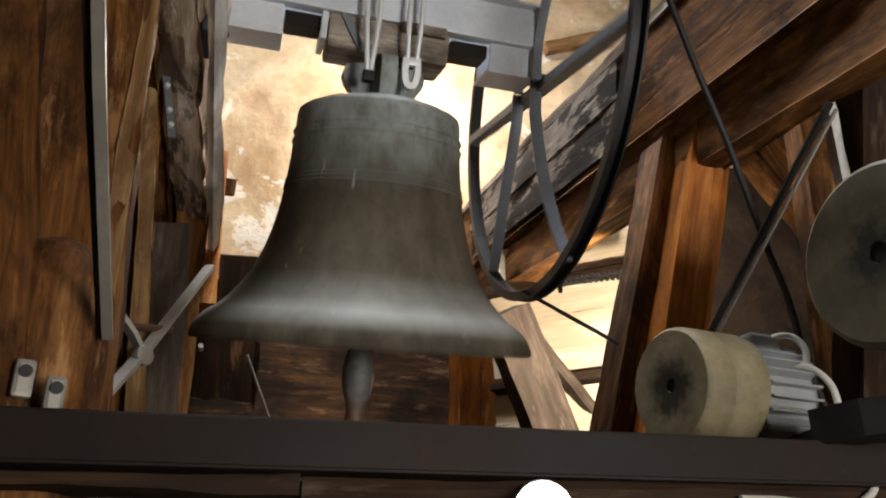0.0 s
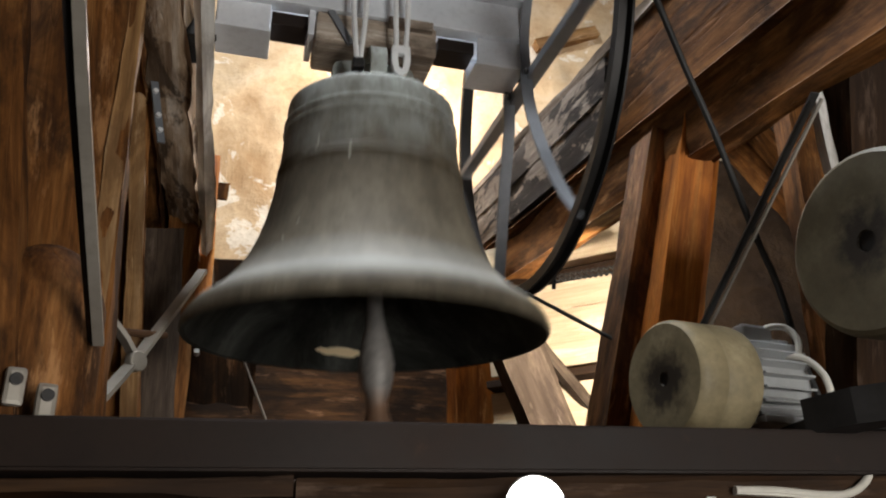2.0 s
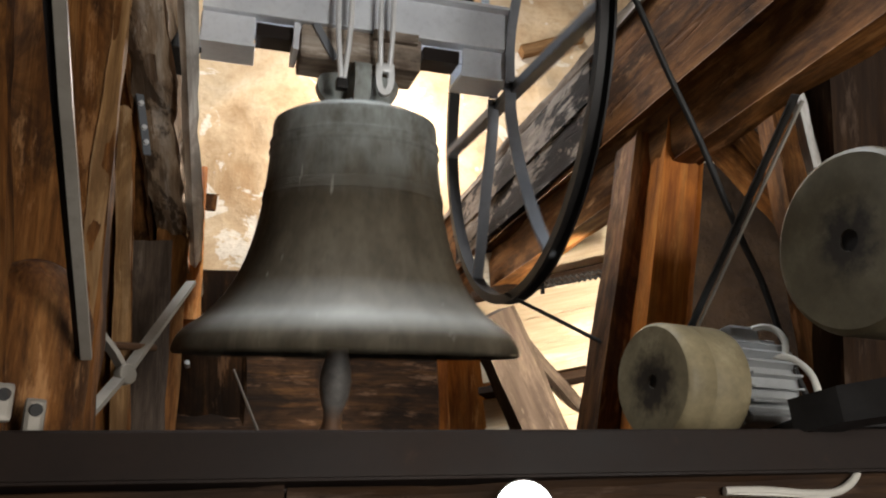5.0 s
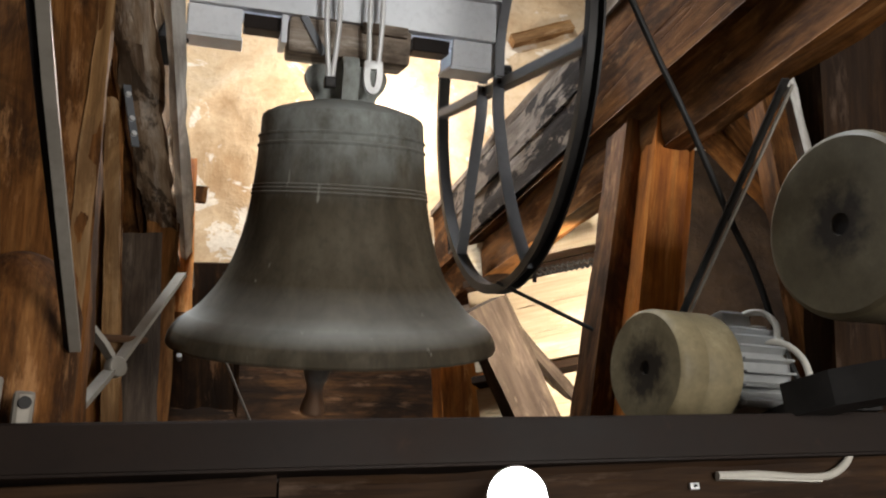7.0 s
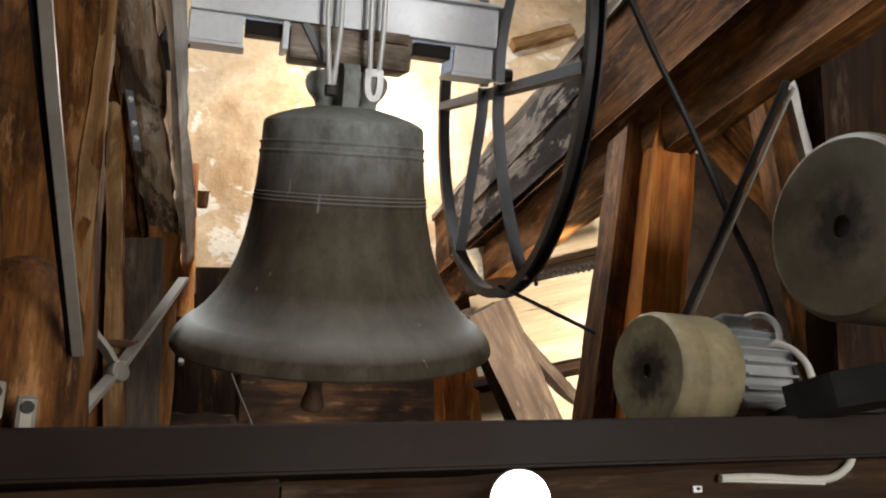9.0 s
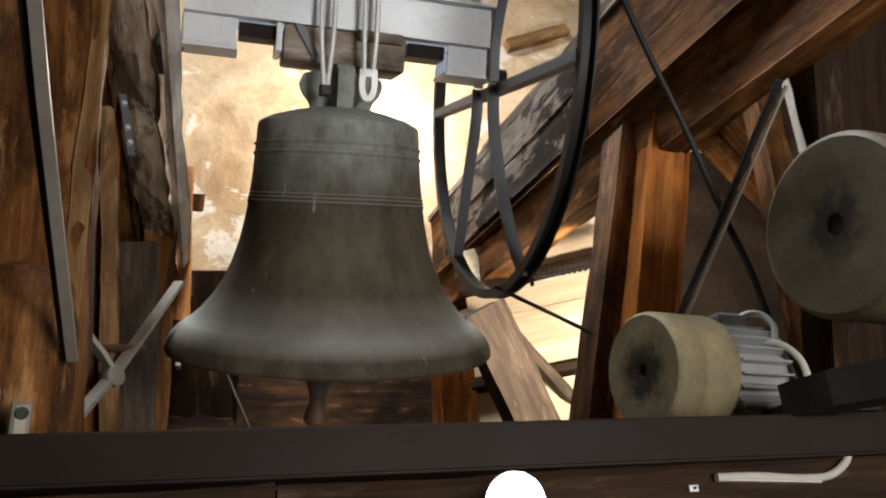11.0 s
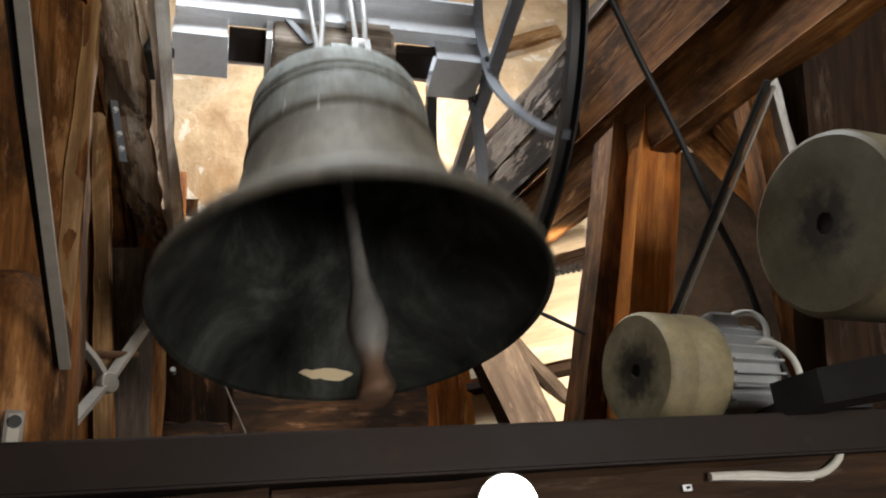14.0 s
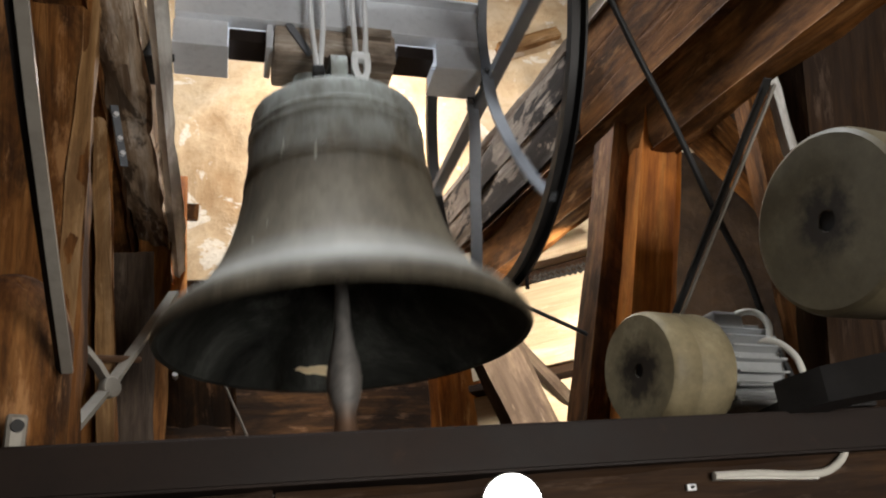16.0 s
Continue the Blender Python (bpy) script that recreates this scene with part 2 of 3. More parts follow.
# ---- mesh helpers ----
def finish(bm, name, mat, parent=None, label="", smooth=False):
    bmesh.ops.recalc_face_normals(bm, faces=bm.faces)
    me = bpy.data.meshes.new(name)
    for f in bm.faces:
        f.smooth = smooth
    bm.to_mesh(me)
    if smooth:
        me.set_sharp_from_angle(angle=radians(32))
    bm.free()
    me.materials.append(mat)
    ob = new(name, me)
    if parent:
        ob.parent = parent
    if label:
        ob["label"] = label
    return ob


def part(name, bm, mat, parent, label="", smooth=False):
    return finish(bm, name, mat, parent, label, smooth)


def box(bm, size, m=Matrix(), bevel=0.0):
    r = bmesh.ops.create_cube(bm, size=1.0, matrix=m @ Matrix.Diagonal((*size, 1)))
    if bevel:
        edges = list({e for v in r["verts"] for e in v.link_edges})
        bmesh.ops.bevel(bm, geom=edges, offset=bevel, segments=2, affect='EDGES', profile=0.6)


def cyl(bm, r, length, m=Matrix(), n=24, r2=None, bevel=0.0):
    """A cylinder along the local z."""
    g = bmesh.ops.create_cone(bm, cap_ends=True, segments=n, radius1=r, radius2=r if r2 is None else r2, depth=length, matrix=m)
    if bevel:
        caps = [f for f in {f for v in g["verts"] for f in v.link_faces} if len(f.verts) > 4]
        bmesh.ops.bevel(bm, geom=list({e for f in caps for e in f.edges}), offset=bevel, segments=3, affect='EDGES', profile=0.5)


def lathe(bm, profile, n=96, closed=False):
    """Turn (r, z) pairs round the z axis."""
    rings = [[bm.verts.new((r * math.cos(2 * math.pi * i / n), r * math.sin(2 * math.pi * i / n), z)) for i in range(n)] for r, z in profile]
    pairs = list(zip(rings, rings[1:])) + ([(rings[-1], rings[0])] if closed else [])
    for a, b in pairs:
        for i in range(n):
            bm.faces.new((a[i], a[(i + 1) % n], b[(i + 1) % n], b[i]))
    if not closed:
        bm.faces.new(rings[0])
        bm.faces.new(rings[-1])


def tube(bm, pts, r, n=10, squash=None):
    """A round rod, or a flat bar with squash=(width, thickness), through points."""
    pts = [Vector(p) for p in pts]
    rings, up = [], Vector((0, 0, 1))
    for i, p in enumerate(pts):
        d = (pts[min(i + 1, len(pts) - 1)] - pts[max(i - 1, 0)]).normalized()
        if abs(d.dot(up)) > 0.97:
            up = Vector((0, 1, 0))
        a = d.cross(up).normalized()
        b = a.cross(d).normalized()
        up = b
        if squash:
            w, h = squash[0] / 2, squash[1] / 2
            ring = [a * w + b * h, -a * w + b * h, -a * w - b * h, a * w - b * h]
        else:
            ring = [a * (r * math.cos(2 * math.pi * k / n)) + b * (r * math.sin(2 * math.pi * k / n)) for k in range(n)]
        rings.append([bm.verts.new(p + q) for q in ring])
    for a, b in zip(rings, rings[1:]):
        for k in range(len(a)):
            bm.faces.new((a[k], a[(k + 1) % len(a)], b[(k + 1) % len(a)], b[k]))
    bm.faces.new(rings[0])
    bm.faces.new(rings[-1])


def smooth_path(pts, n=8):
    """Catmull-Rom through the points."""
    pts = [Vector(p) for p in pts]
    out = []
    for i in range(len(pts) - 1):
        p0, p1, p2, p3 = pts[max(i - 1, 0)], pts[i], pts[i + 1], pts[min(i + 2, len(pts) - 1)]
        for k in range(n):
            t = k / n
            out.append(0.5 * ((2 * p1) + (p2 - p0) * t + (2 * p0 - 5 * p1 + 4 * p2 - p3) * t * t + (3 * p1 - p0 - 3 * p2 + p3) * t ** 3))
    return out + [pts[-1]]


def along(p, q, up=(0, 0, 1)):
    """A pose at the middle of p and q, its x along the way, its z near up."""
    p, q = Vector(p), Vector(q)
    x = (q - p).normalized()
    y = Vector(up).cross(x).normalized()
    z = x.cross(y)
    m = Matrix((x, y, z)).transposed().to_4x4()
    m.translation = (p + q) / 2
    return m, (q - p).length


def timber(name, p, q, w, h, mat, label, category="timber beam", up=(0, 0, 1), wear=0.012, seed=0, kind="", parent=None, taper=1.0):
    """A hewn timber from p to q, w wide and h high, with rounded, worn arrises."""
    m, length = along(p, q, up)
    bm = bmesh.new()
    n = max(4, int(length / 0.06))
    c = min(w, h) * 0.09
    k = 5
    sect = []
    corners = ((1, 1), (-1, 1), (-1, -1), (1, -1))
    for i in range(4):
        (a0, b0), (a1, b1) = corners[i], corners[(i + 1) % 4]
        for j in range(k):
            u = j / k
            a, b = a0 + (a1 - a0) * u, b0 + (b1 - b0) * u
            y, z = a * w / 2, b * h / 2
            if j == 0:
                da, db = (a1 - a0) / 2, (b1 - b0) / 2
                sect.append((y + db * c, z - da * c))
                sect.append((y + da * c, z + db * c))
            else:
                sect.append((y, z))
    rings = []
    for i in range(n + 1):
        x = (i / n - 0.5) * length
        s = 1 + (taper - 1) * i / n
        row = []
        for y, z in sect:
            v = Vector((x * 1.2 + seed * 3.7, y * 5 + seed, z * 5))
            d = noise.noise(v * 1.5) * wear + noise.noise(v * 6) * wear * 0.5
            row.append(bm.verts.new((x, y * s * (1 + d / w * 2), z * s * (1 + d / h * 2))))
        rings.append(row)
    for a, b in zip(rings, rings[1:]):
        for j in range(len(a)):
            bm.faces.new((a[j], a[(j + 1) % len(a)], b[(j + 1) % len(a)], b[j]))
    bm.faces.new(rings[0])
    bm.faces.new(rings[-1])
    ob = finish(bm, name, mat, parent, "", True)
    if parent is None:
        ob.matrix_world = m
        tagged(ob, label, category, kind=kind)
    else:
        ob.matrix_basis = m
        if label:
            ob["label"] = label
    return ob


def empty(name, m, label, category, group=""):
    ob = new(name)
    ob.matrix_world = m
    return tagged(ob, label, category, group)


# ---- structure ----
def slab(name, size, at, mat, label, category):
    bm = bmesh.new()
    box(bm, size, pose(*at))
    return tagged(finish(bm, name, mat), label, category, kind="structure")


slab("floor", (7.6, 8.2, 0.2), (0.8, 1.6, -0.1), DARK, "dark worn plank floor of the bell chamber", "floor")
slab("wall_west", (0.4, 8.2, 7.2), (-2.8, 1.6, 3.6), MASONRY, "dark rough masonry wall beside the bell frame", "wall")
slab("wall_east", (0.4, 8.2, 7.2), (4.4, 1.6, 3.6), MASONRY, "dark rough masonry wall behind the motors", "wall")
# added backing; its near-black colour gives the darkness behind the drums
slab("wall_inner", (2.3, 0.12, 3.78), (3.2, 3.62, 2.09), MASONRY, "dark rough backing added for the darkness behind the drums", "wall")


def pierced(name, boxes, mat, label, category):
    """A wall or ceiling in one mesh, left open where its boxes leave a gap."""
    bm = bmesh.new()
    for size, at in boxes:
        box(bm, size, pose(*at))
    return tagged(finish(bm, name, mat), label, category, kind="structure")


pierced("wall_south", [((3.75, 0.4, 7.2), (-0.725, -2.3, 3.6)), ((1.6, 0.4, 7.2), (3.4, -2.3, 3.6)), ((1.45, 0.4, 0.75), (1.875, -2.3, 0.375)), ((1.45, 0.4, 5.0), (1.875, -2.3, 4.7))],
        MASONRY, "dark rough masonry wall with a sound opening", "wall")
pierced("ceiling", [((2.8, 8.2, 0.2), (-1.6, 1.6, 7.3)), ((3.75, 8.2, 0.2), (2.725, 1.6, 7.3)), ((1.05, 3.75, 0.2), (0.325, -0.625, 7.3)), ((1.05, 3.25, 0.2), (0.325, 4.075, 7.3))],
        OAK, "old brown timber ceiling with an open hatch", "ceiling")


def wall_north():
    """Plastered wall with a rough face and the groove of a blind arch."""
    bm = bmesh.new()
    nx, nz = 120, 120
    front = []
    for j in range(nz + 1):
        row = []
        for i in range(nx + 1):
            x, z = -2.6 + 6.8 * i / nx, 7.2 * j / nz
            v = Vector((x, 0, z))
            y = 5.2 + 0.035 * noise.noise(v * 1.7) + 0.018 * noise.noise(v * 6)
            r = math.hypot(x - 1.35, (z - 3.7))
            y += 0.05 / (1 + math.exp((r - 2.05) / 0.05))
            row.append(bm.verts.new((x, y, z)))
        front.append(row)
    for j in range(nz):
        for i in range(nx):
            bm.faces.new((front[j][i], front[j][i + 1], front[j + 1][i + 1], front[j + 1][i]))
    box(bm, (6.8, 0.3, 7.2), pose(0.8, 5.5, 3.6))
    ob = finish(bm, "wall_north", PLASTER, smooth=True)
    return tagged(ob, "flaking ochre plaster wall with white patches and blind arch", "wall", kind="structure")


wall_north()

# ---- girder in front ----
def girder():
    """Steel channel along x, its web towards the viewer."""
    ob = empty("steel_girder", pose(0.6, 1.62, 1.94), "dark brown painted steel girder running across the bell chamber", "girder")
    bm = bmesh.new()
    box(bm, (4.6, 0.012, 0.088), pose(0, 0, 0), 0.002)
    part("web", bm, BROWN, ob)
    for name, z, y in (("top_flange", 0.043, 0.045), ("bottom_flange", -0.044, 0.045)):
        bm = bmesh.new()
        box(bm, (4.6, 0.09, 0.012), pose(0, y, z), 0.003)
        part(name, bm, BROWN, ob)
    return ob


girder()
timber("sill_beam", (0.12, 1.74, 1.81), (2.9, 1.74, 1.81), 0.16, 0.16, DARK, "dark brown timber sill under the steel girder", seed=2)
timber("sill_board", (-1.6, 1.74, 1.871), (0.115, 1.74, 1.871), 0.16, 0.036, DARK, "dark brown board under the steel girder", "board", seed=3)


def bolt_plate(at, w, h):
    ob = empty("cable_clip", pose(*at), "small pale metal clip screwed to the sill beam", "clip", "clips on the sill")
    bm = bmesh.new()
    box(bm, (w, 0.008, h), Matrix(), 0.002)
    part("plate", bm, GALV, ob)
    bm = bmesh.new()
    cyl(bm, h * 0.22, 0.012, pose(0, -0.005, 0, 90), 10)
    part("screw", bm, IRON, ob)


for a in ((0.944, 1.660, 1.906), (1.157, 1.660, 1.896), (1.005, 1.660, 1.839)):
    bolt_plate((a[0], 1.652, a[2]), 0.022, 0.014)


def conduit():
    ob = empty("cable_conduit", pose(0, 0, 0), "pale plastic cable conduit bent up round the sill", "conduit")
    bm = bmesh.new()
    tube(bm, smooth_path([(1.060, 1.640, 1.858), (1.160, 1.640, 1.857), (1.274, 1.640, 1.848), (1.350, 1.640, 1.852), (1.407, 1.640, 1.886), (1.445, 1.660, 1.944)]), 0.009)
    part("pipe", bm, WHITE, ob, smooth=True)
    bm = bmesh.new()
    tube(bm, [(1.063, 1.645, 1.856), (1.320, 1.645, 1.841)], 0.0, squash=(0.02, 0.012))
    part("sleeve", bm, WHITE, ob)


conduit()


def work_lamp():
    """Small round hand lamp, lens up and towards the viewer."""
    ob = empty("work_lamp", look((0.438, 1.210, 1.768), (0.1, 0.1, 1.66)) @ pose(0, 0, 0, 0, 180, 0), "lit white hand lamp on a stalk below the steel girder", "lamp")
    bm = bmesh.new()
    lathe(bm, [(0.026, -0.05), (0.034, -0.046), (0.042, -0.018), (0.046, -0.004), (0.047, 0.002), (0.0445, 0.004), (0.043, 0.0)], 32)
    part("housing", bm, IRON, ob, smooth=True)
    bm = bmesh.new()
    lathe(bm, [(0.044, 0.002), (0.036, 0.009), (0.018, 0.013), (0.004, 0.0135)], 32)
    part("lens", bm, GLOW, ob, "glowing white lens", True)
    bm = bmesh.new()
    tube(bm, smooth_path([(0, 0.0, -0.045), (0, -0.02, -0.12), (0, -0.01, -0.25), (0, 0.02, -0.36), (0, 0.06, -0.475)]), 0.010)
    part("arm", bm, IRON, ob, smooth=True)


work_lamp()

# ---- west side of the bell frame ----
timber("frame_beam", (-0.297, 0.3, 3.49), (-0.297, 5.2, 3.49), 0.13, 0.2, SPLIT, "cracked grey-brown timber carrying the bell's bearing", wear=0.04, seed=4)
# tilted board whose whitened colour gives the beam its lit edge
timber("frame_beam", (-0.180, 0.3, 3.425), (-0.180, 5.2, 3.425), 0.03, 0.060, BLEACHED_LIT, "split bleached board, whitened as the lit edge of the bearing beam", up=(0.55, 0, 0.83), wear=0.010, seed=9)
timber("frame_board", (-0.43, 0.3, 3.45), (-0.43, 5.2, 3.45), 0.13, 0.22, OAK, "brown timber lying beside the bearing beam", wear=0.02, seed=11)
# posts, braces and boarding, in the plane left of the bell
timber("post", (-0.471, 2.100, 2.037), (-0.562, 2.100, 3.773), 0.33, 0.2, OAK, "broad worn brown timber post of the bell frame", "post", (0, -1, 0), wear=0.018, seed=21)
timber("batten", (-0.343, 2.020, 2.228), (-0.354, 2.020, 3.728), 0.045, 0.05, LIGHT, "lighter brown batten along the broad post", "batten", (0, -1, 0), wear=0.012, seed=27)
timber("batten", (-0.299, 2.600, 2.151), (-0.406, 2.600, 3.494), 0.045, 0.06, LIGHT, "lighter brown batten beside the reddish post", "batten", (0, -1, 0), wear=0.012, seed=28)
timber("post", (-0.462, 1.750, 1.975), (-0.660, 1.750, 3.382), 0.10, 0.12, OAK, "narrow brown timber post of the bell frame", "post", (0, -1, 0), seed=22)
timber("post", (-0.375, 2.700, 2.174), (-0.498, 2.700, 4.045), 0.16, 0.16, AMBER, "reddish brown timber post behind the iron bars", "post", (0, -1, 0), seed=23)
timber("post", (-0.2089, 3.3, -0.02), (-0.343, 3.300, 3.149), 0.16, 0.14, ASH, "grey-brown board standing beside the bell", "post", (0, -1, 0), seed=24)
timber("post", (-0.2716, 3.7, -0.02), (-0.278, 3.700, 3.476), 0.13, 0.14, AMBER, "brown upright board beside the bell", "post", (0, -1, 0), seed=25)
timber("post", (-0.202, 4.100, 3.111), (-0.217, 4.100, 3.995), 0.10, 0.12, ORANGE, "pale orange timber end beside the plaster wall", "post", (0, -1, 0), seed=26)


def stump():
    """Round-topped hewn block standing behind the girder."""
    ob = empty("hewn_block", Matrix.Translation((-0.430, 1.880, 2.109)), "round-topped brown and grey hewn timber block", "timber block")
    bm = bmesh.new()
    lathe(bm, [(0.135, -0.4), (0.135, 0.0), (0.134, 0.10), (0.128, 0.18), (0.112, 0.245), (0.085, 0.29), (0.045, 0.315), (0.01, 0.322)], 48)
    for v in bm.verts:
        v.co.x *= 1 + 0.05 * noise.noise(v.co * 9)
        v.co.y *= 1 + 0.05 * noise.noise(v.co * 9)
    bm.transform(Matrix.Rotation(radians(90), 4, 'Y'))
    part("block", bm, OAK, ob, smooth=True).matrix_basis = Matrix.Rotation(radians(-90), 4, 'Y')


stump()


def bolted_plate():
    m, length = along((-0.303, 2.56, 3.150), (-0.357, 2.56, 3.435), (0.5, -1, 0))
    ob = empty("bolted_plate", m, "narrow worn iron plate bolted under the bearing timber", "iron plate")
    bm = bmesh.new()
    box(bm, (length, 0.028, 0.008), Matrix(), 0.002)
    part("plate", bm, STEEL_WORN, ob)
    for x in (-0.10, -0.04, 0.06):
        bm = bmesh.new()
        cyl(bm, 0.010, 0.014, pose(x, 0.003, 0.008), 6)
        part("bolt", bm, GALV, ob)


bolted_plate()
bm = bmesh.new()
box(bm, (0.06, 3.4, 2.6), pose(-0.62, 3.7, 2.6))
tagged(finish(bm, "boarding", OAK), "brown plank boarding behind the frame timbers", "boarding", kind="structure")


def stay_rod():
    ob = empty("stay_bar", pose(0, 0, 0), "grey flat iron stay bar against the brown timber", "iron bar")
    bm = bmesh.new()
    tube(bm, [(-0.290, 1.035, 2.599), (-0.290, 1.248, 2.463), (-0.290, 1.523, 2.315), (-0.290, 1.784, 2.179)], 0, squash=(0.021, 0.012))
    part("bar", bm, FLAT, ob)
    # second strip added as the shaded left side of the one bar
    bm = bmesh.new()
    tube(bm, [(-0.310, 1.046, 2.606), (-0.310, 1.267, 2.475), (-0.310, 1.556, 2.329), (-0.310, 1.825, 2.192)], 0, squash=(0.016, 0.01))
    part("back_bar", bm, IRON, ob, "dark strip as the bar's shaded left side")


stay_rod()


def lever():
    ob = empty("striker_lever", pose(0, 0, 0), "worn grey flat iron lever clamped beside the bell", "lever")
    bm = bmesh.new()
    tube(bm, [(-0.358, 2.105, 2.088), (-0.282, 2.466, 2.367), (-0.142, 2.845, 2.807)], 0, squash=(0.034, 0.014))
    part("bar", bm, FLAT, ob)
    bm = bmesh.new()
    tube(bm, [(-0.354, 2.374, 2.437), (-0.315, 2.395, 2.391), (-0.280, 2.424, 2.334)], 0, squash=(0.04, 0.014))
    part("link", bm, FLAT, ob)
    bm = bmesh.new()
    tube(bm, [(-0.374, 2.419, 2.425), (-0.223, 2.582, 2.472)], 0.011)
    part("pin", bm, RUSTY, ob, smooth=True)
    bm = bmesh.new()
    cyl(bm, 0.03, 0.03, look((-0.282, 2.413, 2.334), (1, 1.2, 2.3)), 16, bevel=0.004)
    part("clamp", bm, FLAT, ob, smooth=True)


lever()


def lug(at, name="anchor_lug"):
    ob = empty(name, pose(*at, 0, 0, 20), "worn iron anchor lug standing on the girder", "lug", "lugs on the girder")
    bm = bmesh.new()
    box(bm, (0.038, 0.02, 0.075), pose(0, 0, 0.0), 0.009)
    part("plate", bm, FLAT, ob)
    bm = bmesh.new()
    cyl(bm, 0.012, 0.026, pose(0, -0.004, 0.012, 90), 14)
    part("bolt", bm, IRON, ob)


for a in ((-0.412, 1.680, 2.056), (-0.353, 1.680, 2.026)):
    lug((a[0], 1.68, a[2]))

# ---- east side of the bell frame ----
timber("diagonal_timber", (1.57, 0.4, 3.125), (1.57, 5.0, 3.995), 0.34, 0.43, OAK, "huge brown sloping timber of the bell frame", wear=0.012, seed=31)
timber("diagonal_timber", (1.455, 0.4, 2.80), (1.455, 5.0, 3.64), 0.10, 0.22, AMBER, "lighter brown timber under the sloping frame timber", wear=0.02, seed=32)
timber("brace_post", (1.488, 2.150, 3.173), (1.233, 2.350, 1.981), 0.125, 0.16, ORANGE, "thick orange-brown timber brace under the sloping beam", "post", (0, -1, 0), wear=0.007, seed=33)
timber("brace_post", (1.440, 2.300, 3.194), (1.169, 2.500, 2.009), 0.125, 0.18, OAK, "darker brown timber post beside the orange brace", "post", (0, -1, 0), wear=0.007, seed=43)
# darker wood on this post stands in for the weak light here
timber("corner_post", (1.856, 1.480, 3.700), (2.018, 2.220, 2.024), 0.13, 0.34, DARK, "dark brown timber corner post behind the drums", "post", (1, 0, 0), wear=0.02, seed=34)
timber("post_strip", (1.712, 1.80, 3.30), (1.676, 1.80, 2.55), 0.030, 0.03, BLEACHED_LIT, "pale splintered strip along the corner post", "strip", (0, -1, 0), wear=0.008, seed=44)
timber("cross_brace", (2.27, 2.52, 3.84), (1.983, 2.52, -0.01), 0.13, 0.12, OAK, "brown upright brace behind the angle-iron strut", "brace", (0, -1, 0), seed=35)
timber("cross_brace", (2.17, 2.9, 3.85), (3.357, 3.58, 3.365), 0.19, 0.14, OAK, "brown slanting brace behind the orange timber", "brace", (0, -1, 0), seed=36)
timber("low_brace", (1.205, 3.563, 2.999), (1.534, 3.771, 2.358), 0.20, 0.16, ASH, "grey weathered timber brace behind the bell", "brace", (0, -1, 0), seed=37)
timber("low_brace", (1.378, 3.737, 3.009), (1.812, 3.834, 2.536), 0.05, 0.05, ASH, "thin grey batten behind the bell", "batten", (0, -1, 0), seed=38)
timber("wall_bracket", (2.239, 5.160, 5.973), (2.805, 5.160, 6.209), 0.08, 0.08, LIGHT, "pale wooden bracket on the plaster wall", "bracket", (0, 0, 1), seed=64)
timber("rear_post", (1.315, 4.295, 3.078), (1.379, 4.636, 2.320), 0.28, 0.28, ORANGE, "rusty brown knotted timber post at the rear", "post", (0, 1, 0), seed=39)
timber("rear_post", (-0.136, 4.578, 3.62), (-0.109, 5.124, 2.448), 0.45, 0.28, RUST_DARK, "dark brown stained timber post at the rear", "post", (0, 1, 0), seed=40)
timber("rear_sill", (-0.6, 4.95, 2.75), (2.4, 4.95, 2.75), 0.3, 1.3, RUST_DARK, "dark timber sill along the rear wall", "sill", (0, 0, 1), seed=41)
# pale strip added as the highlight on the timber's upper edge
timber("edge_board", (1.415, 0.4, 3.365), (1.415, 5.0, 4.235), 0.06, 0.05, GREY, "pale weathered strip as the lit top edge of the sloping timber", "board", seed=61)


# weathered facing boards on the inner side of the sloping timber, black with damp
for drop, tall, seed in ((0.115, 0.17, 62), (-0.075, 0.19, 63)):
    timber("facing_board", (1.388, 2.52, 3.526 + drop), (1.388, 4.6, 3.919 + drop), 0.022, tall, STAINED, "grey weathered board with black damp stains on the timber", "board", wear=0.012, seed=seed)


def louvres():
    """Broad boarded slats on a slanting side of the chamber, one over the other."""
    d = Vector((0.789, -0.614, 0.0))
    for k, (y, tall) in enumerate(((415, 0.20), (560, 0.46), (725, 0.30))):
        c = Vector((1.690, 3.852, 3.057))
        c += d * 0.05
        c.z += (560 - y) * 0.00285
        ob = empty("louvre_slat", Matrix.Translation(c) @ pose(0, 0, 0, 0, 0, math.degrees(math.atan2(d.y, d.x))), "pale lit wooden boards of a louvre slat", "louvre", "louvre slats")
        n = max(1, round(tall / 0.16))
        for i in range(n):
            bm = bmesh.new()
            box(bm, (1.0, 0.03, tall / n - 0.004), pose(0, 0, (i + 0.5) * tall / n - tall / 2, 8), 0.004)
            part("board", bm, PALE, ob)
        # dark wood for the band of shade under each slat
        bm = bmesh.new()
        box(bm, (1.0, 0.28, 0.04), pose(0, 0.05, -tall / 2 - 0.06, 0), 0.006)
        part("ledge", bm, DARK, ob)


louvres()


def strut():
    ob = empty("angle_strut", pose(0, 0, 0), "dark angle-iron strut with a bright edge", "strut")
    bm = bmesh.new()
    tube(bm, [(1.250, 1.326, 2.704), (1.250, 1.953, 2.347)], 0, squash=(0.020, 0.006))
    part("flange", bm, IRON, ob)
    bm = bmesh.new()
    tube(bm, [(1.250, 1.311, 2.677), (1.250, 1.928, 2.329)], 0, squash=(0.006, 0.008))
    part("edge", bm, FLAT, ob)


strut()


